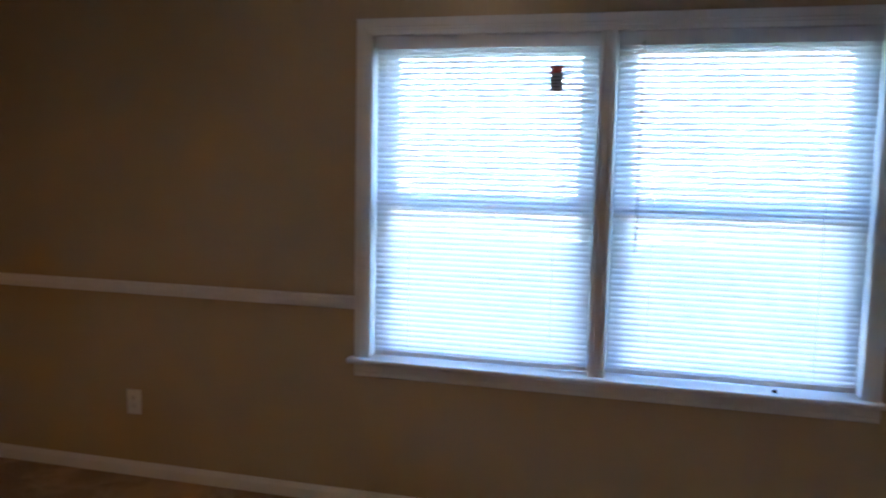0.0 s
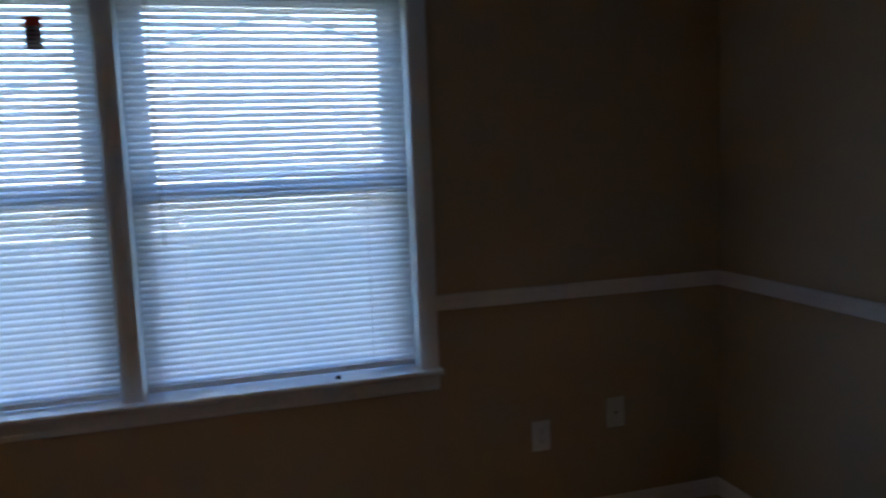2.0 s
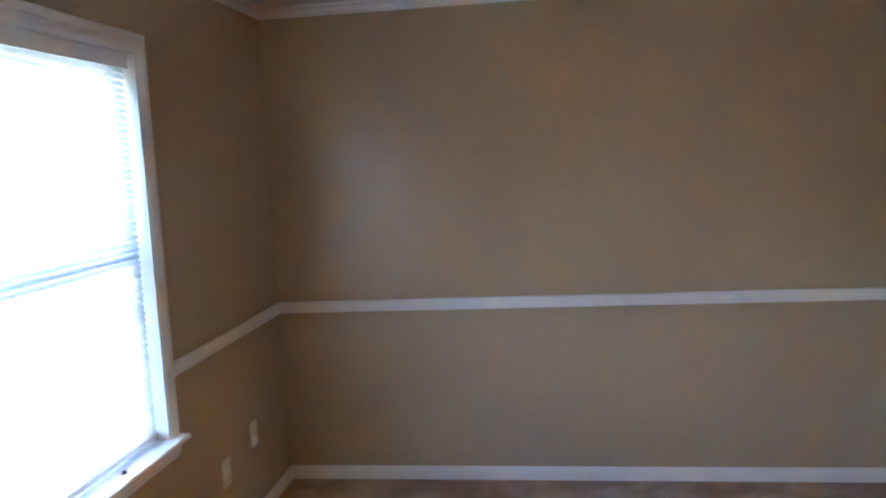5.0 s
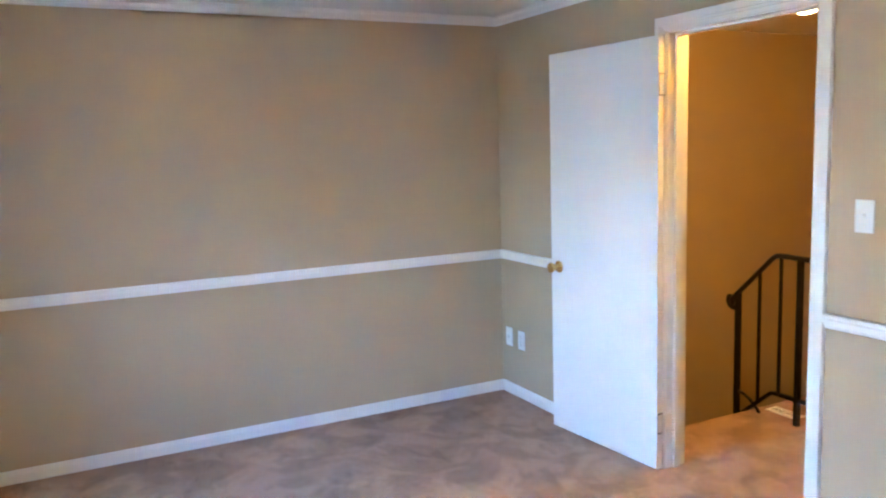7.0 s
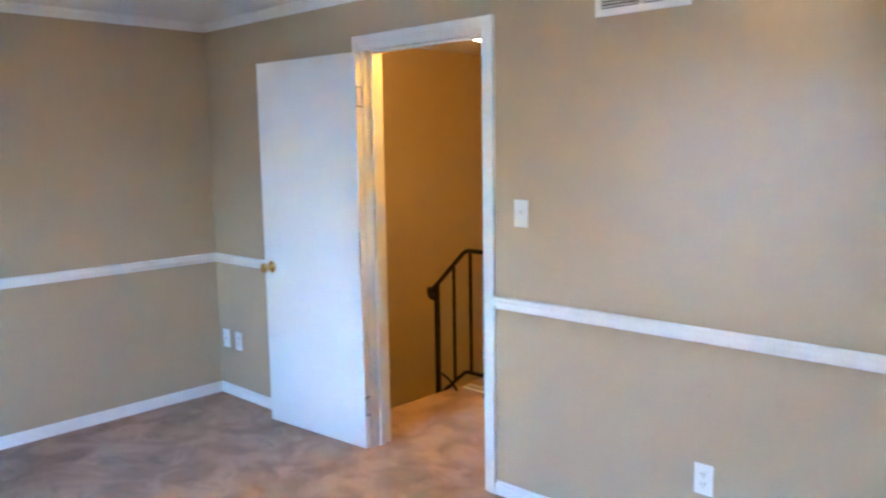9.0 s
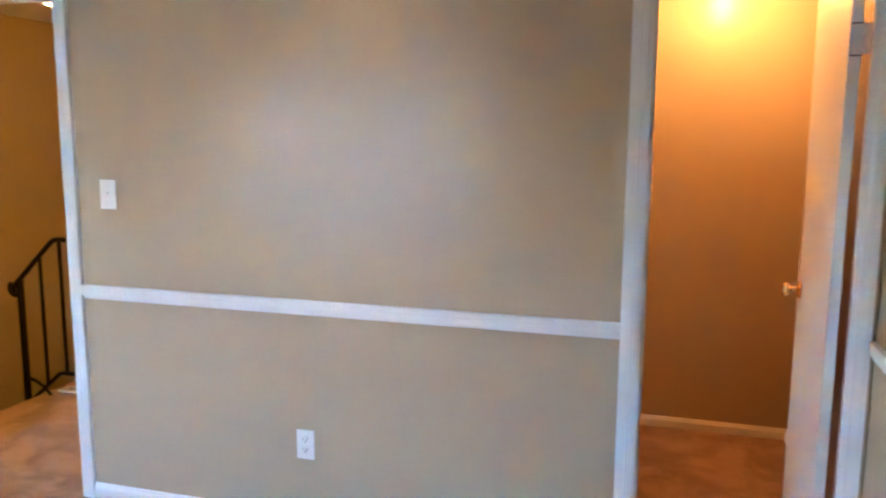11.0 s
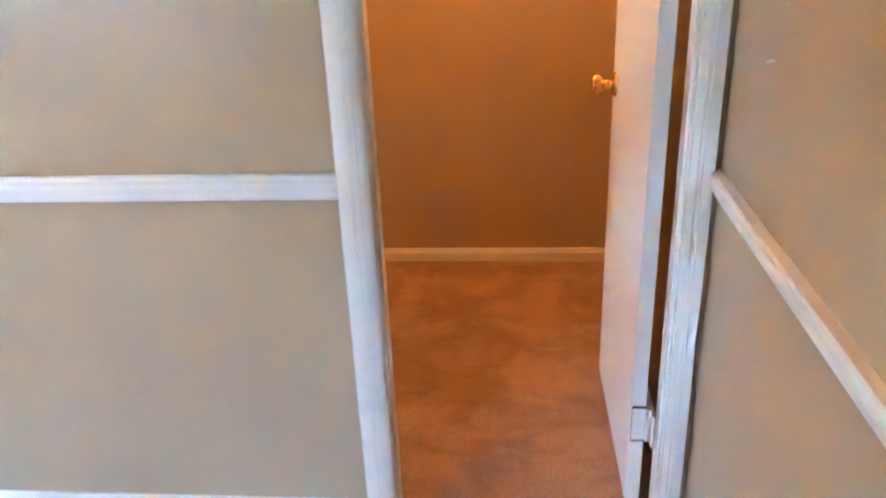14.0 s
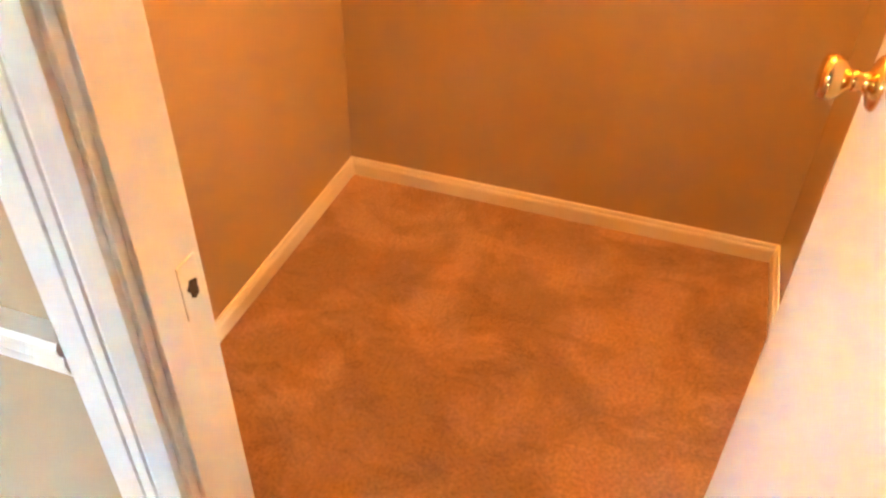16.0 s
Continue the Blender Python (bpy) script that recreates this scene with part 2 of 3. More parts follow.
def casing(parent, x0, x1, z0, z1, y, s, mats=WHITE, slim=1.0):
    """Mitred casing round an opening whose outer edges are x0, x1 and z1, standing out by s along y; slim narrows the leg at x0."""
    bm = bmesh.new()
    x0 += 0.064 * (1 - slim)
    loft(bm, [[(x0 + u * slim, y + s * v, z0) for u, v in CASE_P], [(x0 + u * slim, y + s * v, z1 - u) for u, v in CASE_P]])
    part("casing_leg", bm, mats, parent)
    bm = bmesh.new()
    loft(bm, [[(x1 - u, y + s * v, z0) for u, v in CASE_P], [(x1 - u, y + s * v, z1 - u) for u, v in CASE_P]])
    part("casing_leg", bm, mats, parent)
    bm = bmesh.new()
    loft(bm, [[(x0 + u * slim, y + s * v, z1 - u) for u, v in CASE_P], [(x1 - u, y + s * v, z1 - u) for u, v in CASE_P]])
    part("casing_head", bm, mats, parent)


# ---------------------------------------------------------------- the plan
WX, NY, CZ = -5.173, 3.030, 2.335      # west wall, north wall, ceiling
TH, TC = 0.115, 0.078                  # thickness of the south wall, and of its closet stretch
D0, D1, DZ = -2.238, -1.478, 2.045     # bedroom doorway, clear
C0, C1 = -5.108, -4.491                # closet doorway, clear
W0, W1, WZ0, WZ1 = -3.085, -1.215, 0.645, 1.985  # window opening
CLX0, CLX1, CLY = -5.173, -3.918, -1.533  # closet
SX = -1.10                             # top nosing of the stairs
HX0, HX1, HY = -3.9, 0.0, -3.0        # hall

thing("floor", boxes((WX - 0.2, 0.15, -TH, NY + 0.15, -0.22, 0.017), (CLX0 - 0.1, CLX1 + 0.1, CLY - 0.1, -TH, -0.22, 0.017), (CLX1 + 0.1, SX, HY - 0.1, -TH, -0.22, 0.017)), CARPET,
      "beige cut-pile carpet with brushed and trodden patches", "carpet floor", kind="structure")
thing("ceiling", boxes((WX - 0.2, 0.15, -TH, NY + 0.15, CZ, CZ + 0.12), (CLX0 - 0.1, 0.15, HY - 0.1, -TH, CZ, CZ + 0.12)), CEIL, "plain white painted ceiling", "ceiling", kind="structure")
thing("wall_north", boxes((WX, W0 - 0.02, NY, NY + 0.15, 0, CZ), (W1 + 0.02, 0, NY, NY + 0.15, 0, CZ), (W0 - 0.02, W1 + 0.02, NY, NY + 0.15, 0, WZ0 - 0.02), (W0 - 0.02, W1 + 0.02, NY, NY + 0.15, WZ1 + 0.02, CZ)), PAINT,
      "tan painted wall round the double window", "wall", kind="structure")
thing("wall_east", boxes((0, 0.15, -TH, NY + 0.15, 0, CZ)), PAINT, "plain tan painted end wall", "wall", kind="structure")
thing("wall_west", boxes((WX - 0.14, WX, 0.0, NY + 0.15, 0, CZ)), PAINT, "tan painted wall beside the closet door", "wall", kind="structure")
SCUFF = material("bare_plaster_scuff", (0.54, 0.455, 0.34), 0.8, vary=0.2, scale=90, fine=400, bump=0.3)
bm = bmesh.new()
edge = [(0.0200 * math.cos(k * 0.524) * (1 + 0.25 * math.sin(3 * k)), 0.0022 * math.sin(k * 0.524) + 0.25 * 0.0200 * math.cos(k * 0.524)) for k in range(12)]
loft(bm, [[(WX - 0.001, 0.215 + a, 1.170 + b) for a, b in edge], [(WX + 0.0006, 0.215 + a * 0.96, 1.170 + b * 0.96) for a, b in edge]])
part("scuff_mark", bm, SCUFF, bpy.data.objects["wall_west"], "pale scuff in the wall paint")
thing("wall_south", boxes((WX - 0.14, C0 - 0.02, -TC, 0, 0, CZ), (C1 + 0.02, CLX1 + 0.05, -TC, 0, 0, CZ), (CLX1 + 0.05, D0 - 0.02, -TH, 0, 0, CZ), (D1 + 0.02, 0, -TH, 0, 0, CZ), (C0 - 0.02, C1 + 0.02, -TC, 0, DZ + 0.02, CZ), (D0 - 0.02, D1 + 0.02, -TH, 0, DZ + 0.02, CZ)), PAINT,
      "tan painted wall with the bedroom door and closet door", "wall", kind="structure")
thing("wall_closet_back", boxes((CLX0 - 0.1, CLX1 + 0.1, CLY - 0.1, CLY, 0, CZ)), PAINT, "tan painted closet back wall", "wall", kind="structure")
thing("wall_closet_east", boxes((CLX1, CLX1 + 0.1, CLY, -TC, 0, CZ)), PAINT, "tan painted closet side wall", "wall", kind="structure")
thing("wall_closet_west", boxes((CLX0 - 0.1, CLX0, CLY, -TC, 0, CZ)), PAINT, "tan painted closet side wall beside the door leaf", "wall", kind="structure")
thing("wall_hall_south", boxes((CLX1 + 0.1, HX1, HY - 0.1, HY, -2.6, CZ)), PAINT, "tan painted hall wall beyond the stairs", "wall", kind="structure")
thing("wall_hall_east", boxes((HX1, HX1 + 0.15, HY - 0.1, -TH, -2.6, CZ)), PAINT, "tan painted stairwell end wall", "wall", kind="structure")
thing("wall_hall_west", boxes((CLX1, CLX1 + 0.1, HY - 0.1, CLY - 0.1, -0.22, CZ)), PAINT, "tan painted hall end wall", "wall", kind="structure")
thing("wall_stair_front", boxes((SX - 0.1, SX, HY - 0.1, 0, -2.6, -0.22)), PAINT, "tan painted wall under the landing", "wall", kind="structure")
thing("floor_lower", boxes((SX - 0.1, HX1 + 0.15, HY - 0.1, 0, -2.75, -2.6)), CARPET, "beige carpet at the stair foot", "carpet floor", kind="structure")
thing("wall_stair_side", boxes((SX, HX1, -TH, 0, -2.6, 0)), PAINT, "tan painted stairwell wall under the bedroom", "wall", kind="structure")

# running trim
RAILZ = 0.924
for z, prof, nm, lb in ((RAILZ, RAIL_P, "chair_rail", "white moulded wooden chair rail on the tan wall"), (0, BASE_P, "baseboard", "white painted wooden baseboard above the carpet")):
    run_trim(nm, prof, (0, 0), (0, NY), (-1, 0), z, lb, trims=(1, 1))
    run_trim(nm, prof, (WX, NY), (WX, 0), (1, 0), z, lb, trims=(1, 1 if z == 0 else 0.9))
    run_trim(nm, prof, (C1 + 0.070, 0), (D0 - 0.070, 0), (0, 1), z, lb)
    run_trim(nm, prof, (D1 + 0.070, 0), (0, 0), (0, 1), z, lb, trims=(0, 1))
run_trim("chair_rail", RAIL_P, (WX, NY), (W0 - 0.064, NY), (0, -1), RAILZ, "white moulded chair rail ending at the window casing", trims=(1, 0))
run_trim("chair_rail", RAIL_P, (W1 + 0.064, NY), (0, NY), (0, -1), RAILZ, "white moulded chair rail ending at the window casing", trims=(0, 1))
run_trim("baseboard", BASE_P, (WX, NY), (0, NY), (0, -1), 0, "white painted baseboard under the window", trims=(1, 1))
for a, b, o in (((0, 0), (0, NY), (-1, 0)), ((WX, NY), (WX, 0), (1, 0)), ((0, NY), (WX, NY), (0, -1)), ((WX, 0), (0, 0), (0, 1))):
    run_trim("crown_moulding", CROWN_P, a, b, o, CZ, "small white crown moulding under the ceiling", trims=(1, 1))
for a, b, o in (((CLX0, CLY), (CLX1, CLY), (0, 1)), ((CLX1, CLY), (CLX1, -TC), (-1, 0)), ((CLX0, CLY), (CLX0, -TC), (1, 0))):
    run_trim("baseboard", [(u, h * 0.88) for u, h in BASE_P], a, b, o, 0, "white painted baseboard inside the closet", trims=(1, 1 if o[1] else 0))


# ---------------------------------------------------------------- doorways
def doorway(name, x0, x1, stop_y, label, depth, proud=0.011, slim=1.0):
    e = empty(name, Matrix(), label, "door frame", kind="structure")
    part("jamb", boxes((x0 - 0.019, x0, -depth - 0.001, 0.001, 0, DZ + 0.019), bevel=0.0006), WHITE, e)
    part("jamb", boxes((x1, x1 + 0.019, -depth - 0.001, 0.001, 0, DZ + 0.019), bevel=0.0006), WHITE, e)
    part("head_jamb", boxes((x0, x1, -depth - 0.001, 0.001, DZ, DZ + 0.019), bevel=0.0006), WHITE, e)
    a, b = stop_y
    part("door_stop", boxes((x0 - 0.002, x0 + proud, a, b, 0, DZ), bevel=0.001), WHITE, e)
    part("door_stop", boxes((x1 - proud, x1 + 0.002, a, b, 0, DZ), bevel=0.001), WHITE, e)
    part("door_stop", boxes((x0 + proud, x1 - proud, a, b, DZ - proud, DZ + 0.002), bevel=0.001), WHITE, e)
    casing(e, x0 - 0.070, x1 + 0.070, 0, DZ + 0.070, 0, 1, slim=slim)
    casing(e, x0 - 0.070, x1 + 0.070, 0, DZ + 0.070, -depth, -1)
    return e


frame_1 = doorway("door_frame_1", D0, D1, (-0.075, -0.040), "white painted door casing to the hall", TH)
frame_2 = doorway("door_frame_2", C0, C1, (-0.042, -0.008), "white moulded closet door casing with bare strike hole", TC, 0.006, 0.70)


def knob_mesh():
    bm = bmesh.new()
    lathe(bm, [(0.0, 0.0), (0.033, 0.0), (0.033, 0.003), (0.029, 0.007), (0.018, 0.011), (0.012, 0.014), (0.0105, 0.020), (0.0125, 0.024), (0.0125, 0.028), (0.0105, 0.031), (0.014, 0.035),
               (0.022, 0.041), (0.0265, 0.049), (0.0275, 0.056), (0.0255, 0.062), (0.021, 0.065), (0.010, 0.0665), (0.0, 0.0667)], 28)
    return bm


def hinge_leaf_mesh():
    bm = boxes((-0.0005, 0.0025, -0.032, 0.0, -0.045, 0.045), bevel=0.0008)
    for z in (-0.036, -0.018, 0.0, 0.018, 0.036):
        lathe(bm, [(0.0, -0.0085), (0.0062, -0.0085), (0.0062, 0.0085), (0.0, 0.0085)], 10, Matrix.Translation((-0.003, -0.037, z)))
    for z in (-0.030, 0.0, 0.030):
        lathe(bm, [(0.0, 0), (0.004, 0.0), (0.003, 0.0012), (0.0, 0.0013)], 8, Matrix.Translation((-0.0005, -0.018, z)) @ Euler((0, radians(-90), 0)).to_matrix().to_4x4())
    return bm


def door(name, m, width, label, knob_z, hinges, jamb_plate):
    """Flush door leaf: hinge edge at x = 0, free edge at x = width, faces at y = 0 and -0.035."""
    e = empty(name, m, label, "door", kind="structure")
    leaf = part("leaf", boxes((0.003, width, -0.035, 0.0, 0.026, 2.034), bevel=0.002), DOORW, e)
    for s, y in ((1, 0.0), (-1, -0.035)):
        k = part("door_knob", knob_mesh(), BRASS, e, "polished brass door knob", Matrix.Translation((width - 0.062, y, knob_z)) @ Euler((radians(-90 * s), 0, 0)).to_matrix().to_4x4())
        smooth(k)
    part("latch_plate", boxes((width - 0.0005, width + 0.0015, -0.029, -0.006, knob_z - 0.028, knob_z + 0.028), bevel=0.0006), BRASS, e, "brass latch plate")
    for z in hinges:
        part("hinge", hinge_leaf_mesh(), STEEL, e, "painted door hinge", Matrix.Translation((0.0, -0.004, z)))
        # slightly larger dark plate, its colour standing in for shade round the hinge
        part("hinge_gap_shade", boxes((-0.0003, 0.004, -0.0365, -0.0035, z - 0.0495, z + 0.0495)), SLOT, e, "dark plate for the shade in the gap round the hinge")
        px0, px1, py0, py1 = jamb_plate
        part("jamb_hinge", boxes((px0, px1, py0, py1, z - 0.045, z + 0.045), bevel=0.0008), STEEL, e, "painted door hinge plate")
    return e


# bedroom leaf swung right round against the wall; closet leaf swung square into the closet
door("door_1", pose(-1.485, 0.060, 0, 0, 0, 4.4), 0.765, "white flush bedroom door open against the wall", 0.92, (0.25, 1.82), (-0.008, -0.0035, -0.082, -0.046))
door("door_2", pose(-5.050, -TC - 0.003, 0, 0, 0, -89.8), 0.610, "white flush closet door standing open inside the closet", 0.952, (0.26, 1.82), (-0.034, 0.0, -0.050, -0.046))
part("strike_recess", boxes((C1 - 0.0012, C1 + 0.001, -0.073, -0.048, 0.910, 0.966), bevel=0.001), WHITE, frame_2)
bm = bmesh.new()
ring = [(C1 - 0.0022, -0.062 + (0.0075 + 0.003 * math.sin(5 * k)) * math.cos(k * 0.524), 0.938 + (0.009 + 0.003 * math.cos(7 * k)) * math.sin(k * 0.524)) for k in range(12)]
loft(bm, [ring, [(C1 - 0.0005, y, z) for _, y, z in ring]])
part("latch_hole", bm, HOLE, frame_2, "dark splintered latch hole")


# ---------------------------------------------------------------- windows and blinds
MX0, MX1 = -2.186, -2.124   # mullion
trim = empty("window_trim", Matrix(), "white painted casing, stool and apron round the double window", "window trim", kind="structure")
casing(trim, W0 - 0.064, W1 + 0.064, 0.668, WZ1 + 0.064, NY, -1)
bm = bmesh.new()
loft(bm, [[(MX0, NY, z), (MX0, NY - 0.012, z), (MX0 + 0.006, NY - 0.014, z), (MX0 + 0.012, NY - 0.011, z), (MX0 + 0.018, NY - 0.016, z), (MX1 - 0.018, NY - 0.016, z), (MX1 - 0.012, NY - 0.011, z), (MX1 - 0.006, NY - 0.014, z), (MX1, NY - 0.012, z), (MX1, NY, z)] for z in (0.668, WZ1)])
part("mullion_casing", bm, WHITE, trim)
part("mullion_post", boxes((MX0, MX1, NY, NY + 0.13, 0.668, WZ1)), WHITE, trim)
bm = bmesh.new()
ST = [(2.978, 0.650), (2.975, 0.655), (2.975, 0.663), (2.979, 0.668), (NY + 0.09, 0.668), (NY + 0.09, 0.648), (2.982, 0.648)]
loft(bm, [[(x, y, z) for y, z in ST] for x in (W0 - 0.084, W1 + 0.070)])
part("window_stool", bm, WHITE, trim)
bm = bmesh.new()
AP = [(NY, 0.588), (NY - 0.009, 0.588), (NY - 0.014, 0.594), (NY - 0.015, 0.606), (NY - 0.018, 0.612), (NY - 0.018, 0.644), (NY - 0.015, 0.648), (NY, 0.648)]
loft(bm, [[(x, y, z) for y, z in AP] for x in (W0 - 0.064, W1 + 0.064)])
part("window_apron", bm, WHITE, trim)
for x in (W0 - 0.018, W1):
    part("window_jamb", boxes((x, x + 0.018, NY + 0.001, NY + 0.15, 0.668, WZ1)), WHITE, trim)
part("head_jamb", boxes((W0, W1, NY + 0.001, NY + 0.15, WZ1, WZ1 + 0.018)), WHITE, trim)


def sash(parent, name, x0, x1, y, z0, z1, stile=0.045, rail_b=0.05, rail_t=0.04):
    ob = part(name, boxes((x0, x0 + stile, y - 0.016, y + 0.016, z0, z1), (x1 - stile, x1, y - 0.016, y + 0.016, z0, z1), (x0 + stile, x1 - stile, y - 0.015, y + 0.015, z0, z0 + rail_b), (x0 + stile, x1 - stile, y - 0.015, y + 0.015, z1 - rail_t, z1)), VINYL, parent)
    pane = part("pane", boxes((x0 + stile, x1 - stile, y - 0.003, y + 0.003, z0 + rail_b, z1 - rail_t)), GLASS, ob, "clear glass pane")
    pane.visible_shadow = False
    return ob


def window(name, x0, x1, label):
    e = empty(name, Matrix(), label, "window", kind="structure")
    part("window_frame", boxes((x0, x0 + 0.03, NY + 0.075, NY + 0.15, 0.668, WZ1), (x1 - 0.03, x1, NY + 0.075, NY + 0.15, 0.668, WZ1), (x0 + 0.03, x1 - 0.03, NY + 0.075, NY + 0.15, WZ1 - 0.03, WZ1), (x0 + 0.03, x1 - 0.03, NY + 0.075, NY + 0.15, 0.668, 0.676)), VINYL, e)
    sash(e, "upper_sash", x0 + 0.03, x1 - 0.03, NY + 0.130, 1.300, WZ1 - 0.03)
    low = sash(e, "lower_sash", x0 + 0.03, x1 - 0.03, NY + 0.096, 0.676, 1.338, stile=0.032, rail_b=0.038)
    part("sash_lock", boxes(((x0 + x1) / 2 - 0.03, (x0 + x1) / 2 + 0.03, NY + 0.080, NY + 0.112, 1.338, 1.352), bevel=0.003), VINYL, low)
    return e


window("window_1", W0, MX0, "white double-hung vinyl window behind a mini blind")
window("window_2", MX1, W1, "white double-hung vinyl window behind a mini blind")


def slat_mesh(length, cords, tilt, width=0.0258, rise=0.0040):
    """A slat of curved section, punched with a slot at each ladder cord."""
    bm = bmesh.new()
    n = 10
    c, s = math.cos(radians(tilt)), math.sin(radians(tilt))
    xs = sorted([-length / 2, 0.0, length / 2] + [u + d for u in cords for d in (-0.003, 0.003)])
    rows = []
    for x in xs:
        ring = []
        for i in range(n + 1):
            u = (i / n - 0.5)
            v, h = u * width, rise * (1 - 4 * u * u)
            ring.append(bm.verts.new((x, v * c - h * s, v * s + h * c)))
        rows.append(ring)
    for x, a, b in zip(xs, rows, rows[1:]):
        slot = any(abs(x + 0.003 - u) < 0.001 for u in cords)
        for i in range(n):
            if not (slot and i == 4):
                bm.faces.new((a[i], a[i + 1], b[i + 1], b[i]))
    me = mesh_from("slat", bm, SLAT)
    for p in me.polygons:
        p.use_smooth = True
    return me


def mini_blind(x0, x1, label, wand_x, bottom, tilt):
    y = NY + 0.036
    e = empty("mini_blind", pose((x0 + x1) / 2, y, bottom), label, "window blind", group="mini blinds over the double window")
    w, top = x1 - x0, WZ1 - bottom
    part("head_rail", boxes((-w / 2, w / 2, -0.0175, 0.0175, top - 0.030, top - 0.003), bevel=0.002), VINYL, e)
    part("valance", boxes((-w / 2 + 0.002, w / 2 - 0.002, -0.024, -0.021, top - 0.052, top - 0.002), bevel=0.001), VINYL, e)
    cords = (-w / 2 + 0.15, w / 2 - 0.15)
    me = slat_mesh(w - 0.008, cords, tilt)
    pitch, z = 0.0218, 0.0188
    rng = random.Random(int(-x0 * 1000))
    while z < top - 0.040:
        ob = new("slat", me)
        ob.parent = e
        ob.matrix_local = pose(rng.uniform(-0.001, 0.001), 0, z, rng.gauss(0, 0.6), rng.gauss(0, 0.04), 0)
        z += pitch
    part("bottom_rail", boxes((-w / 2 + 0.004, w / 2 - 0.004, -0.0125, 0.0125, -0.008, 0.0115), bevel=0.003), VINYL, e)
    for u in cords:
        bm = bmesh.new()
        for dy in (-0.0115, 0.0115):
            tube(bm, [(u, dy, 0.01), (u, dy, top - 0.03)], 0.0007, 5)
        part("ladder_cord", bm, VINYL, e)
        bm = bmesh.new()
        tube(bm, [(u, -0.001, 0.01), (u, -0.001, top - 0.03)], 0.0012, 6)
        part("lift_cord", bm, VINYL, e)
    if wand_x is not None:
        bm = bmesh.new()
        tube(bm, [(wand_x, -0.030, top - 0.045), (wand_x, -0.032, top - 0.30), (wand_x + 0.002, -0.031, top - 0.83)], 0.0045, 6)
        tube(bm, [(wand_x, -0.010, top - 0.030), (wand_x, -0.030, top - 0.035), (wand_x, -0.030, top - 0.05)], 0.002, 6)
        part("tilt_wand", bm, WAND, e, "clear plastic tilt wand")
    return e


mini_blind(W0 + 0.006, MX0 - 0.006, "white vinyl mini blind, slats half tilted", None, 0.6855, 51.5)
bm = boxes((-2.373, -2.324, NY + 0.0226, NY + 0.0238, 1.7650, 1.862), bevel=0.0004)
tag = thing("warning_tag", bm, STICKER, "small grey paper warning tag with red heading hung on the blind", "paper tag")
part("red_heading", boxes((-2.372, -2.325, NY + 0.0219, NY + 0.0225, 1.834, 1.859)), RED, tag, "red printed heading band")
for k in range(5):
    part("print_line", boxes((-2.368, -2.329 - 0.006 * (k % 3), NY + 0.0220, NY + 0.0225, 1.768 + k * 0.0125, 1.7712 + k * 0.0125)), SLOT, tag, "dark printed line")
mini_blind(MX1 + 0.006, W1 - 0.006, "white vinyl mini blind with tilt wand, slats half tilted", -0.36, 0.6910, 52.0)


clip = empty("hold_down_clip", pose(-1.505, NY - 0.008, 0.668), "small dark plastic hold-down clip on the white window stool", "blind clip")
part("clip_base", boxes((-0.008, 0.008, -0.006, 0.006, 0, 0.003), bevel=0.0008), SLOT, clip)
part("clip_pin", boxes((-0.006, 0.006, -0.003, 0.003, 0.0028, 0.011), bevel=0.001), SLOT, clip)

# ---------------------------------------------------------------- plates on the walls
def wall_plate(name, m, label, category, kind):
    """A cover plate in the x-z plane that faces +y."""
    e = empty(name, m, label, category)
    part("cover_plate", boxes((-0.0355, 0.0355, 0, 0.006, -0.0575, 0.0575), bevel=0.0025), PLATE, e)
    if kind == "outlet":
        for z in (-0.0195, 0.0195):
            soc = part("socket", boxes((-0.0165, 0.0165, 0.005, 0.0085, z - 0.0135, z + 0.0135), bevel=0.003), PLATE, e)
            part("slots", boxes((-0.0085, -0.0060, 0.0080, 0.0090, z - 0.002, z + 0.008), (0.0060, 0.0085, 0.0080, 0.0090, z - 0.001, z + 0.007), (-0.0025, 0.0025, 0.0080, 0.0090, z - 0.010, z - 0.0055)), SLOT, soc)
    elif kind == "switch":
        part("switch_collar", boxes((-0.006, 0.006, 0.005, 0.0075, -0.0125, 0.0125), bevel=0.001), PLATE, e)
        part("toggle", boxes((-0.004, 0.004, 0.006, 0.017, 0.0005, 0.010), bevel=0.0015), PLATE, e)
    elif kind == "jack":
        turn = Matrix.Translation((0, 0.006, 0)) @ Euler((radians(-90), 0, 0)).to_matrix().to_4x4()
        bm = bmesh.new()
        lathe(bm, [(0.0050, 0.0), (0.0090, -0.0005), (0.0085, 0.0016), (0.0066, 0.0020), (0.0050, 0.0)], 16, turn)
        soc = part("jack", bm, PLATE, e)
        bm = bmesh.new()
        lathe(bm, [(0, 0.0002), (0.0060, 0.0002), (0.0058, 0.0008), (0, 0.0010)], 16, turn)
        part("jack_hole", bm, SLOT, soc, "dark round jack hole")
    for z in ((0,) if kind == "outlet" else (-0.030, 0.030) if kind == "switch" else (-0.042, 0.042)):
        bm = bmesh.new()
        lathe(bm, [(0, 0), (0.0033, 0), (0.0026, 0.0012), (0, 0.0014)], 8, Matrix.Translation((0, 0.006, z)) @ Euler((radians(-90), 0, 0)).to_matrix().to_4x4())
        part("screw", bm, STEEL, e)
    return e


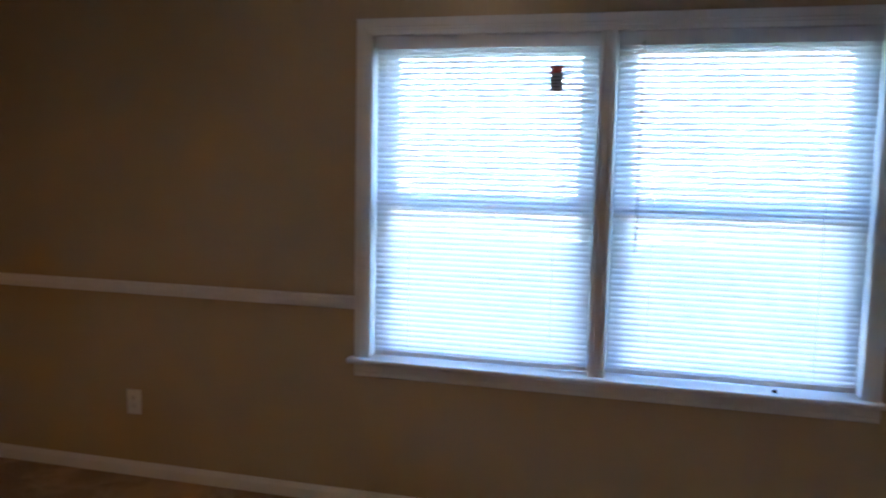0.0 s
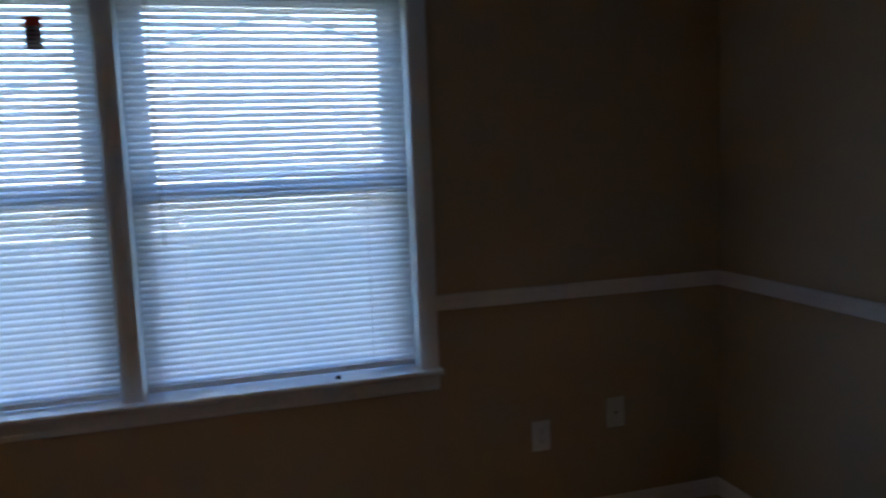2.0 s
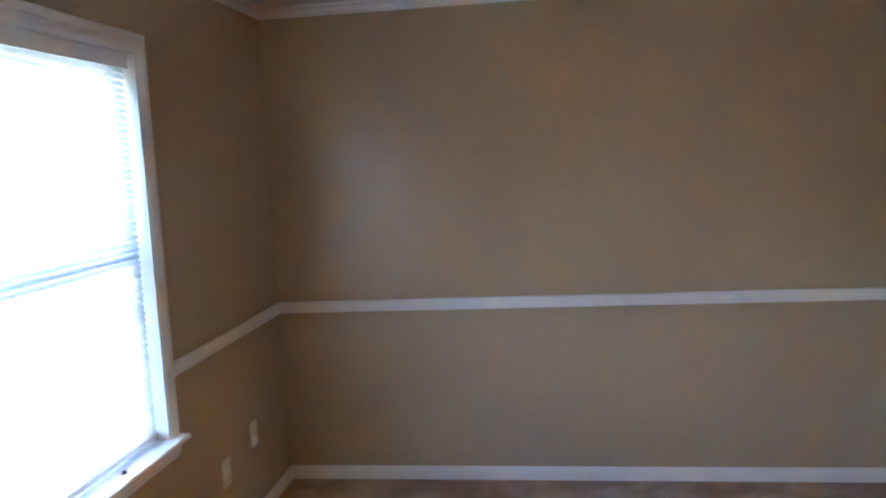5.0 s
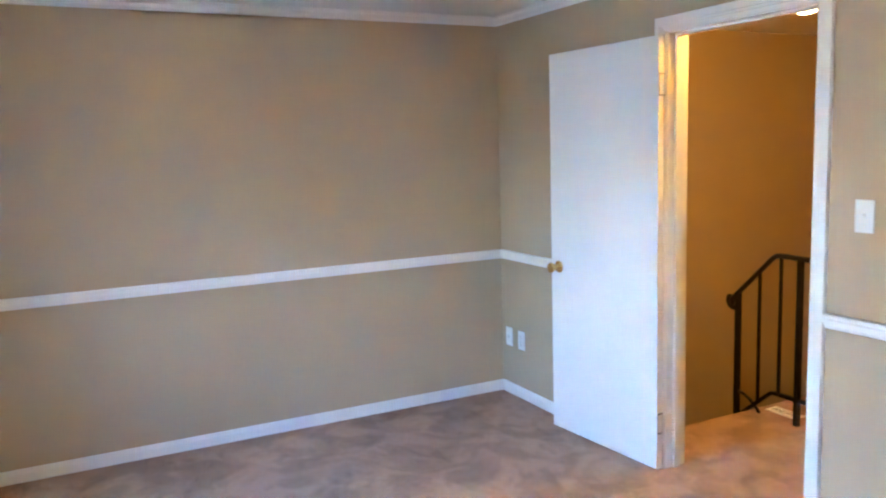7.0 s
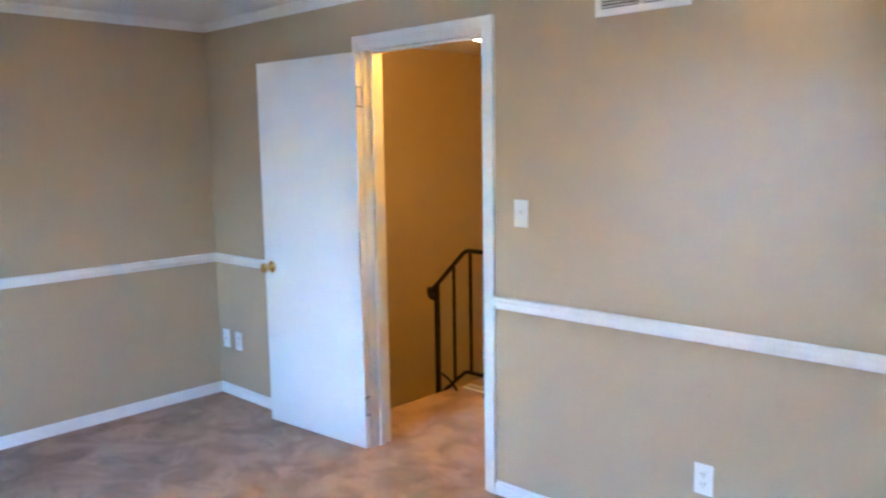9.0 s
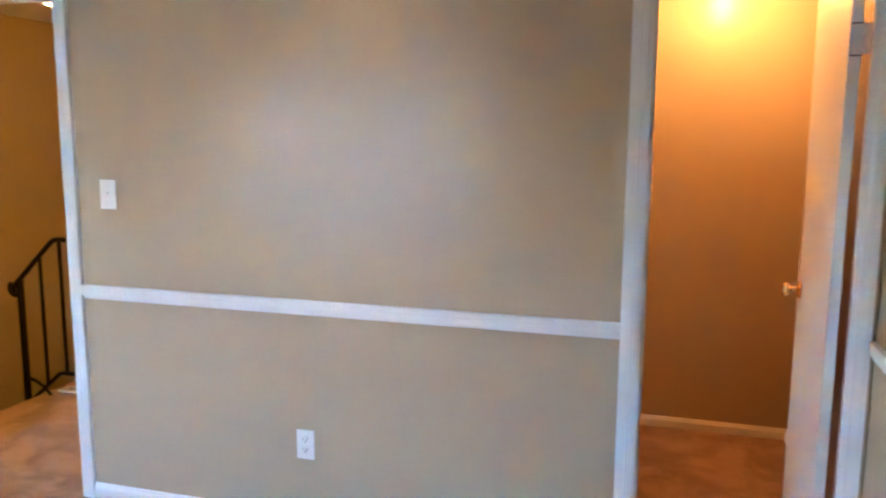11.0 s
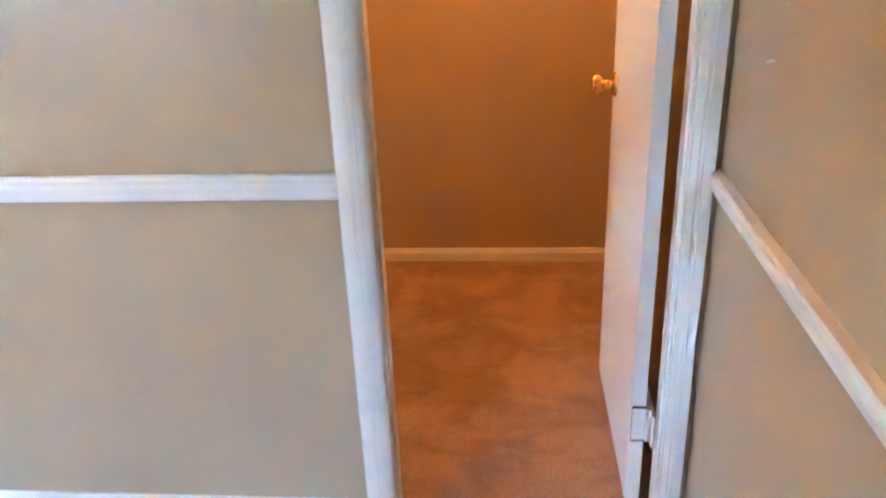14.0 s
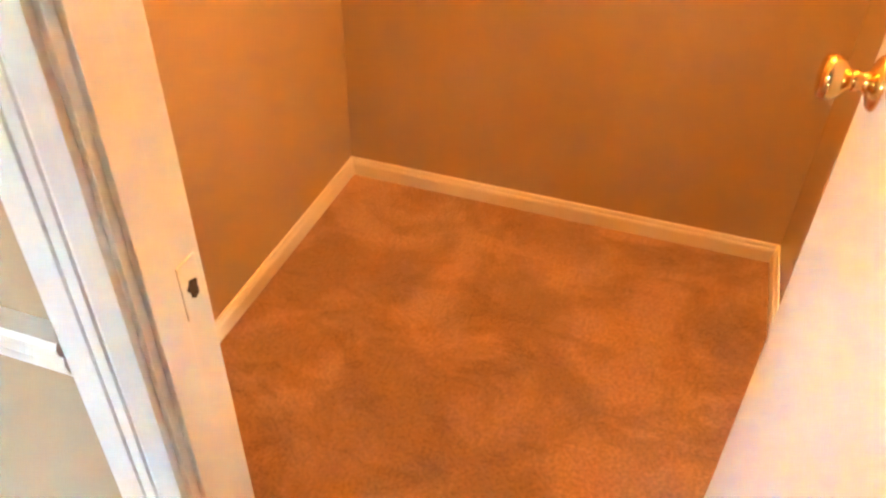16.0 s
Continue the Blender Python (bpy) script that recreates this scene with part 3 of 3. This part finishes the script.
wall_plate("wall_outlet", pose(-3.276, 0, 0.366), "white duplex outlet on the tan wall below the chair rail", "electrical outlet", "outlet")
wall_plate("wall_outlet", pose(-0.222, 0, 0.380), "white duplex outlet on the tan wall beside the open door", "electrical outlet", "outlet")
wall_plate("wall_jack", pose(-0.082, 0, 0.380), "white blank wall jack plate beside an outlet", "wall plate", "jack")
wall_plate("light_switch", pose(-2.450, 0, 1.290), "white toggle light switch beside the door casing", "light switch", "switch")
wall_plate("wall_outlet", pose(-0.766, NY, 0.362, 0, 0, 180), "white duplex outlet on the tan wall beside the window", "electrical outlet", "outlet")
wall_plate("wall_jack", pose(-0.458, NY, 0.413, 0, 0, 180), "white wall jack plate near the room corner", "wall plate", "jack")
wall_plate("wall_outlet", pose(-4.225, NY, 0.365, 0, 0, 180), "white duplex outlet on the tan wall below the chair rail", "electrical outlet", "outlet")

# air return grille high on the south wall
VX0, VX1, VZ0, VZ1 = -3.185, -2.805, 2.042, 2.248
vent = empty("wall_vent", pose(0, 0, 0), "white louvred metal air grille high on the wall", "air vent")
part("backing", boxes((VX0 + 0.02, VX1 - 0.02, 0.0, 0.002, VZ0 + 0.02, VZ1 - 0.02)), SLOT, vent)
VM = (VX0 + VX1) / 2
part("grille_frame", boxes((VX0, VX1, 0, 0.010, VZ0, VZ0 + 0.026), (VX0, VX1, 0, 0.010, VZ1 - 0.026, VZ1), (VX0, VX0 + 0.026, 0, 0.010, VZ0 + 0.026, VZ1 - 0.026), (VX1 - 0.026, VX1, 0, 0.010, VZ0 + 0.026, VZ1 - 0.026), (VM - 0.009, VM + 0.009, 0, 0.0095, VZ0 + 0.026, VZ1 - 0.026)), WHITE, vent)
bm = bmesh.new()
box(bm, -(VX1 - VX0) / 4 + 0.0175, (VX1 - VX0) / 4 - 0.0175, -0.006, 0.006, -0.0008, 0.0008)
louvre = mesh_from("louvre", bm, WHITE)
for xc in ((VX0 + 0.026 + VM - 0.009) / 2, (VX1 - 0.026 + VM + 0.009) / 2):
    for i in range(13):
        ob = new("louvre", louvre)
        ob.parent = vent
        ob.matrix_local = pose(xc, 0.0062, VZ0 + 0.034 + i * 0.0116, -40)


# ---------------------------------------------------------------- lamps
def dome_light(name, place, radius, label, drop=0.085):
    x, y, _ = place
    e = empty(name, pose(x, y, CZ), label, "ceiling light")
    bm = bmesh.new()
    lathe(bm, [(0, 0), (radius * 0.92, 0), (radius * 0.95, -0.006), (radius * 0.9, -0.02), (0, -0.02)], 32)
    smooth(part("lamp_base", bm, BRASS, e))
    bm = bmesh.new()
    lathe(bm, [(radius * 0.86, -0.020)] + [(radius * math.cos(a), -0.024 - (drop - 0.024) * math.sin(a)) for a in [radians(8 * i) for i in range(0, 12)]] + [(0.0, -drop)], 32)
    g = smooth(part("glass_dome", bm, DOME, e, "glowing frosted glass dome"))
    g.visible_shadow = False
    return e


hall_light = empty("ceiling_light", pose(HALL_LAMP[0], HALL_LAMP[1], CZ), "lit frosted glass globe light on the hall ceiling", "ceiling light")
bm = bmesh.new()
lathe(bm, [(0, 0), (0.065, 0), (0.065, -0.008), (0.055, -0.022), (0.050, -0.040), (0, -0.040)], 28)
smooth(part("lamp_base", bm, BRASS, hall_light))
bm = bmesh.new()
lathe(bm, [(0.045, -0.036)] + [(0.098 * math.sin(a), -0.120 + 0.098 * math.cos(a)) for a in [radians(30 + 10 * i) for i in range(15)]] + [(0.0, -0.218)], 28)
g = smooth(part("glass_globe", bm, GLOBE, hall_light, "glowing frosted glass globe"))
g.visible_shadow = False
dome_light("ceiling_light", ROOM_LAMP, 0.15, "lit frosted dome light on the bedroom ceiling")
e = empty("closet_light", pose(CLOSET_LAMP[0], CLOSET_LAMP[1], CZ), "bare lit bulb in a porcelain closet lampholder", "ceiling light")
bm = bmesh.new()
lathe(bm, [(0, 0), (0.058, 0), (0.058, -0.012), (0.048, -0.022), (0.032, -0.034), (0.028, -0.070), (0.022, -0.074), (0, -0.074)], 24)
smooth(part("lampholder", bm, PLATE, e))
bm = bmesh.new()
lathe(bm, [(0.013, -0.070), (0.014, -0.095), (0.020, -0.115), (0.028, -0.140), (0.030, -0.160), (0.026, -0.178), (0.016, -0.190), (0, -0.194)], 20)
g = smooth(part("bulb", bm, BULB, e, "glowing pear-shaped bulb"))
g.visible_shadow = False

# wooden rod socket on the closet's back wall
WOOD = material("stained_wood", (0.16, 0.085, 0.04), 0.5, vary=0.25, scale=30, fine=200, bump=0.2)
bm = bmesh.new()
lathe(bm, [(0, 0), (0.022, 0), (0.022, 0.010), (0.019, 0.014), (0.015, 0.015), (0.015, 0.028), (0.012, 0.032), (0, 0.032)], 16, Matrix.Translation((-4.415, CLY, 1.58)) @ Euler((radians(-90), 0, 0)).to_matrix().to_4x4())
thing("rod_socket", bm, WOOD, "small brown wooden rod socket on the closet wall", "wall hook")

# ---------------------------------------------------------------- hall: stairs and railing
stairs = empty("stairs", pose(SX, 0, 0), "carpeted stairs going down from the landing", "stairs", kind="structure")
for i in range(4):
    x = 0.25 * i
    x1 = 0.25 * (i + 1) if i < 3 else -SX
    part("step", boxes((x, x1, HY, -TH, -0.19 * (i + 2), -0.19 * (i + 1)), bevel=0.008), CARPET, stairs)
RY = -0.985
rail = empty("stair_railing", pose(0, RY, 0), "black wrought iron stair railing with scroll end", "railing")
bm = bmesh.new()
tube(bm, [(-2.15, 0, 0.922), (-1.29, 0, 0.932), (-1.262, 0, 0.930), (-1.235, 0, 0.915), (-0.985, 0, 0.675), (-0.955, 0, 0.646)], 0.015, 8)
smooth(part("handrail", bm, IRON, rail))
bm = bmesh.new()
tube(bm, [(-0.972 + 0.042 * math.cos(a) * (1 - i / 30), 0, 0.632 + 0.042 * math.sin(a) * (1 - i / 30)) for i, a in enumerate(0.8 - 0.36 * k for k in range(24))], 0.019, 8)
smooth(part("scroll", bm, IRON, rail))
bm = bmesh.new()
tube(bm, [(-2.15, 0, 0.157), (-1.27, 0, 0.160), (-1.242, 0, 0.155), (-1.0, 0, -0.052)], 0.010, square=True)
part("bottom_rail", bm, IRON, rail)
for x in (-1.0, -1.412, -2.10):
    part("post", boxes((x - 0.014, x + 0.014, -0.014, 0.014, -0.19 if x > SX else 0.008, 0.69 if x > SX else 0.925), bevel=0.002), IRON, rail)
for x in (-1.150, -1.290, -1.55, -1.69, -1.83, -1.97):
    part("picket", boxes((x - 0.0075, x + 0.0075, -0.0075, 0.0075, 0.155 if x < -1.24 else 0.155 - (x + 1.242) * 0.855, 0.928 if x < -1.24 else 0.915 - (x + 1.235) * 0.96), bevel=0.001), IRON, rail)
bm = bmesh.new()
tube(bm, [(-1.012, 0, 0.105), (-1.045, 0, 0.100), (-1.08, 0, 0.086), (-1.115, 0, 0.064), (-1.145, 0, 0.040), (-1.165, 0, 0.014)], 0.009, 6)
smooth(part("curl_brace", bm, IRON, rail))
reg = empty("floor_register", pose(-1.215, -1.10, 0.017), "cream metal floor register in the landing carpet", "floor vent")
part("register_plate", boxes((-0.13, 0.07, -0.045, 0.045, 0, 0.006), bevel=0.002), PLATE, reg)
for i in range(9):
    part("register_slot", boxes((-0.112 + i * 0.019, -0.106 + i * 0.019, -0.03, 0.03, 0.0055, 0.0068)), SLOT, reg)

# ---------------------------------------------------------------- outside
LAWN = material("lawn", (0.07, 0.095, 0.04), 0.9, vary=0.4, scale=0.4, fine=30, bump=0.6, dist=0.03, spec=0.1)
SIDING = material("pale_siding", (0.74, 0.73, 0.70), 0.6, vary=0.05, scale=1.5, fine=40, bump=0.1, dist=0.004)
SHINGLE = material("grey_roof_shingle", (0.38, 0.41, 0.45), 0.85, vary=0.25, scale=4, fine=30, bump=0.5, dist=0.01)
DARKGLASS = material("dark_window_glass", (0.05, 0.06, 0.07), 0.1, vary=0.1, scale=3, fine=20)
BARK = material("tree_bark", (0.13, 0.10, 0.075), 0.9, vary=0.3, scale=8, fine=60, bump=0.7, dist=0.02)
LEAF = material("autumn_leaves", (0.16, 0.12, 0.045), 0.7, vary=0.5, scale=3, fine=15)
thing("ground", boxes((-400, 400, -400, 400, -3.2, -2.9)), LAWN, "mown grass outside the window", "ground", kind="structure")

# neighbour's house: pale lapped siding under a low gable
HY0, HYD, PX, PZ, EZ, HXA, HXB, GZ = 16.0, 9.0, -0.5, 4.25, 1.75, -8.7, 7.7, -2.9
house = empty("house", pose(PX, HY0, GZ), "pale sided house with a low grey gable roof", "house")
bm = bmesh.new()
gable = [(HXA - PX, 0), (HXB - PX, 0), (HXB - PX, EZ - GZ), (0, PZ - GZ), (HXA - PX, EZ - GZ)]
loft(bm, [[(x, y, z) for x, z in gable] for y in (0, HYD)])
body = part("wall", bm, SIDING, house)
for k in range(30):
    z = 0.15 + k * 0.2
    reach = 1.0 if z < EZ - GZ else max(0.0, (PZ - GZ - z) / (PZ - EZ))
    if reach > 0.05:
        bm = bmesh.new()
        x0, x1 = (HXA - PX) * reach, (HXB - PX) * reach
        loft(bm, [[(x, 0, z), (x, -0.018, z), (x, -0.004, z + 0.19), (x, 0, z + 0.19)] for x in (x0, x1)])
        part("siding_board", bm, SIDING, body)
for sx in (-1, 1):
    bm = bmesh.new()
    ex = (HXA - PX - 0.5) if sx < 0 else (HXB - PX + 0.5)
    ez = EZ - GZ - 0.15
    loft(bm, [[(0, y, PZ - GZ + 0.02), (0, y, PZ - GZ + 0.15), (ex, y, ez + 0.15), (ex, y, ez + 0.02)] for y in (-0.10, HYD + 0.4)])
    part("roof", bm, SHINGLE, house)
for wx in (-4.6, 3.4):
    w = part("window", boxes((wx - 0.5, wx + 0.5, -0.05, 0.02, 1.0, 2.4)), VINYL, house)
    part("pane", boxes((wx - 0.43, wx + 0.43, -0.06, -0.03, 1.07, 2.33)), DARKGLASS, w)

# a small tree between the houses
tree = empty("tree", pose(0.5, 8.2, -2.9), "small leafy tree with thin autumn foliage", "tree")
rng = random.Random(7)
bm = bmesh.new()
tube(bm, [(0, 0, 0), (0.04, 0.02, 1.2), (0.0, 0.05, 2.4), (0.05, 0.0, 3.6), (0.0, 0.0, 4.6)], [0.12, 0.10, 0.08, 0.05, 0.02], 8)
tips = []
for i in range(26):
    a, z0 = rng.uniform(0, 6.28), rng.uniform(1.3, 4.2)
    reach = rng.uniform(0.9, 2.0) * (1.15 - 0.18 * (z0 - 1.0))
    p = [(0, 0, z0), (reach * 0.5 * math.cos(a), reach * 0.5 * math.sin(a), z0 + 0.35), (reach * math.cos(a), reach * math.sin(a), z0 + rng.uniform(0.3, 0.8))]
    tube(bm, p, [0.035, 0.022, 0.008], 5)
    tips += [Vector(p[1]), Vector(p[2]), (Vector(p[1]) + Vector(p[2])) / 2]
smooth(part("trunk", bm, BARK, tree))
verts, faces = [], []
for c in tips:
    for _ in range(48):
        q = c + Vector((rng.gauss(0, 0.28), rng.gauss(0, 0.28), rng.gauss(0, 0.22)))
        u = Vector((rng.gauss(0, 1), rng.gauss(0, 1), rng.gauss(0, 1))).normalized() * 0.05
        v = u.orthogonal().normalized() * 0.028
        k = len(verts)
        verts += [q - u, q + v, q + u, q - v]
        faces.append((k, k + 1, k + 2, k + 3))
me = bpy.data.meshes.new("crown")
me.from_pydata([tuple(p) for p in verts], [], faces)
me.materials.append(LEAF)
crown = new("crown", me)
crown.parent = tree
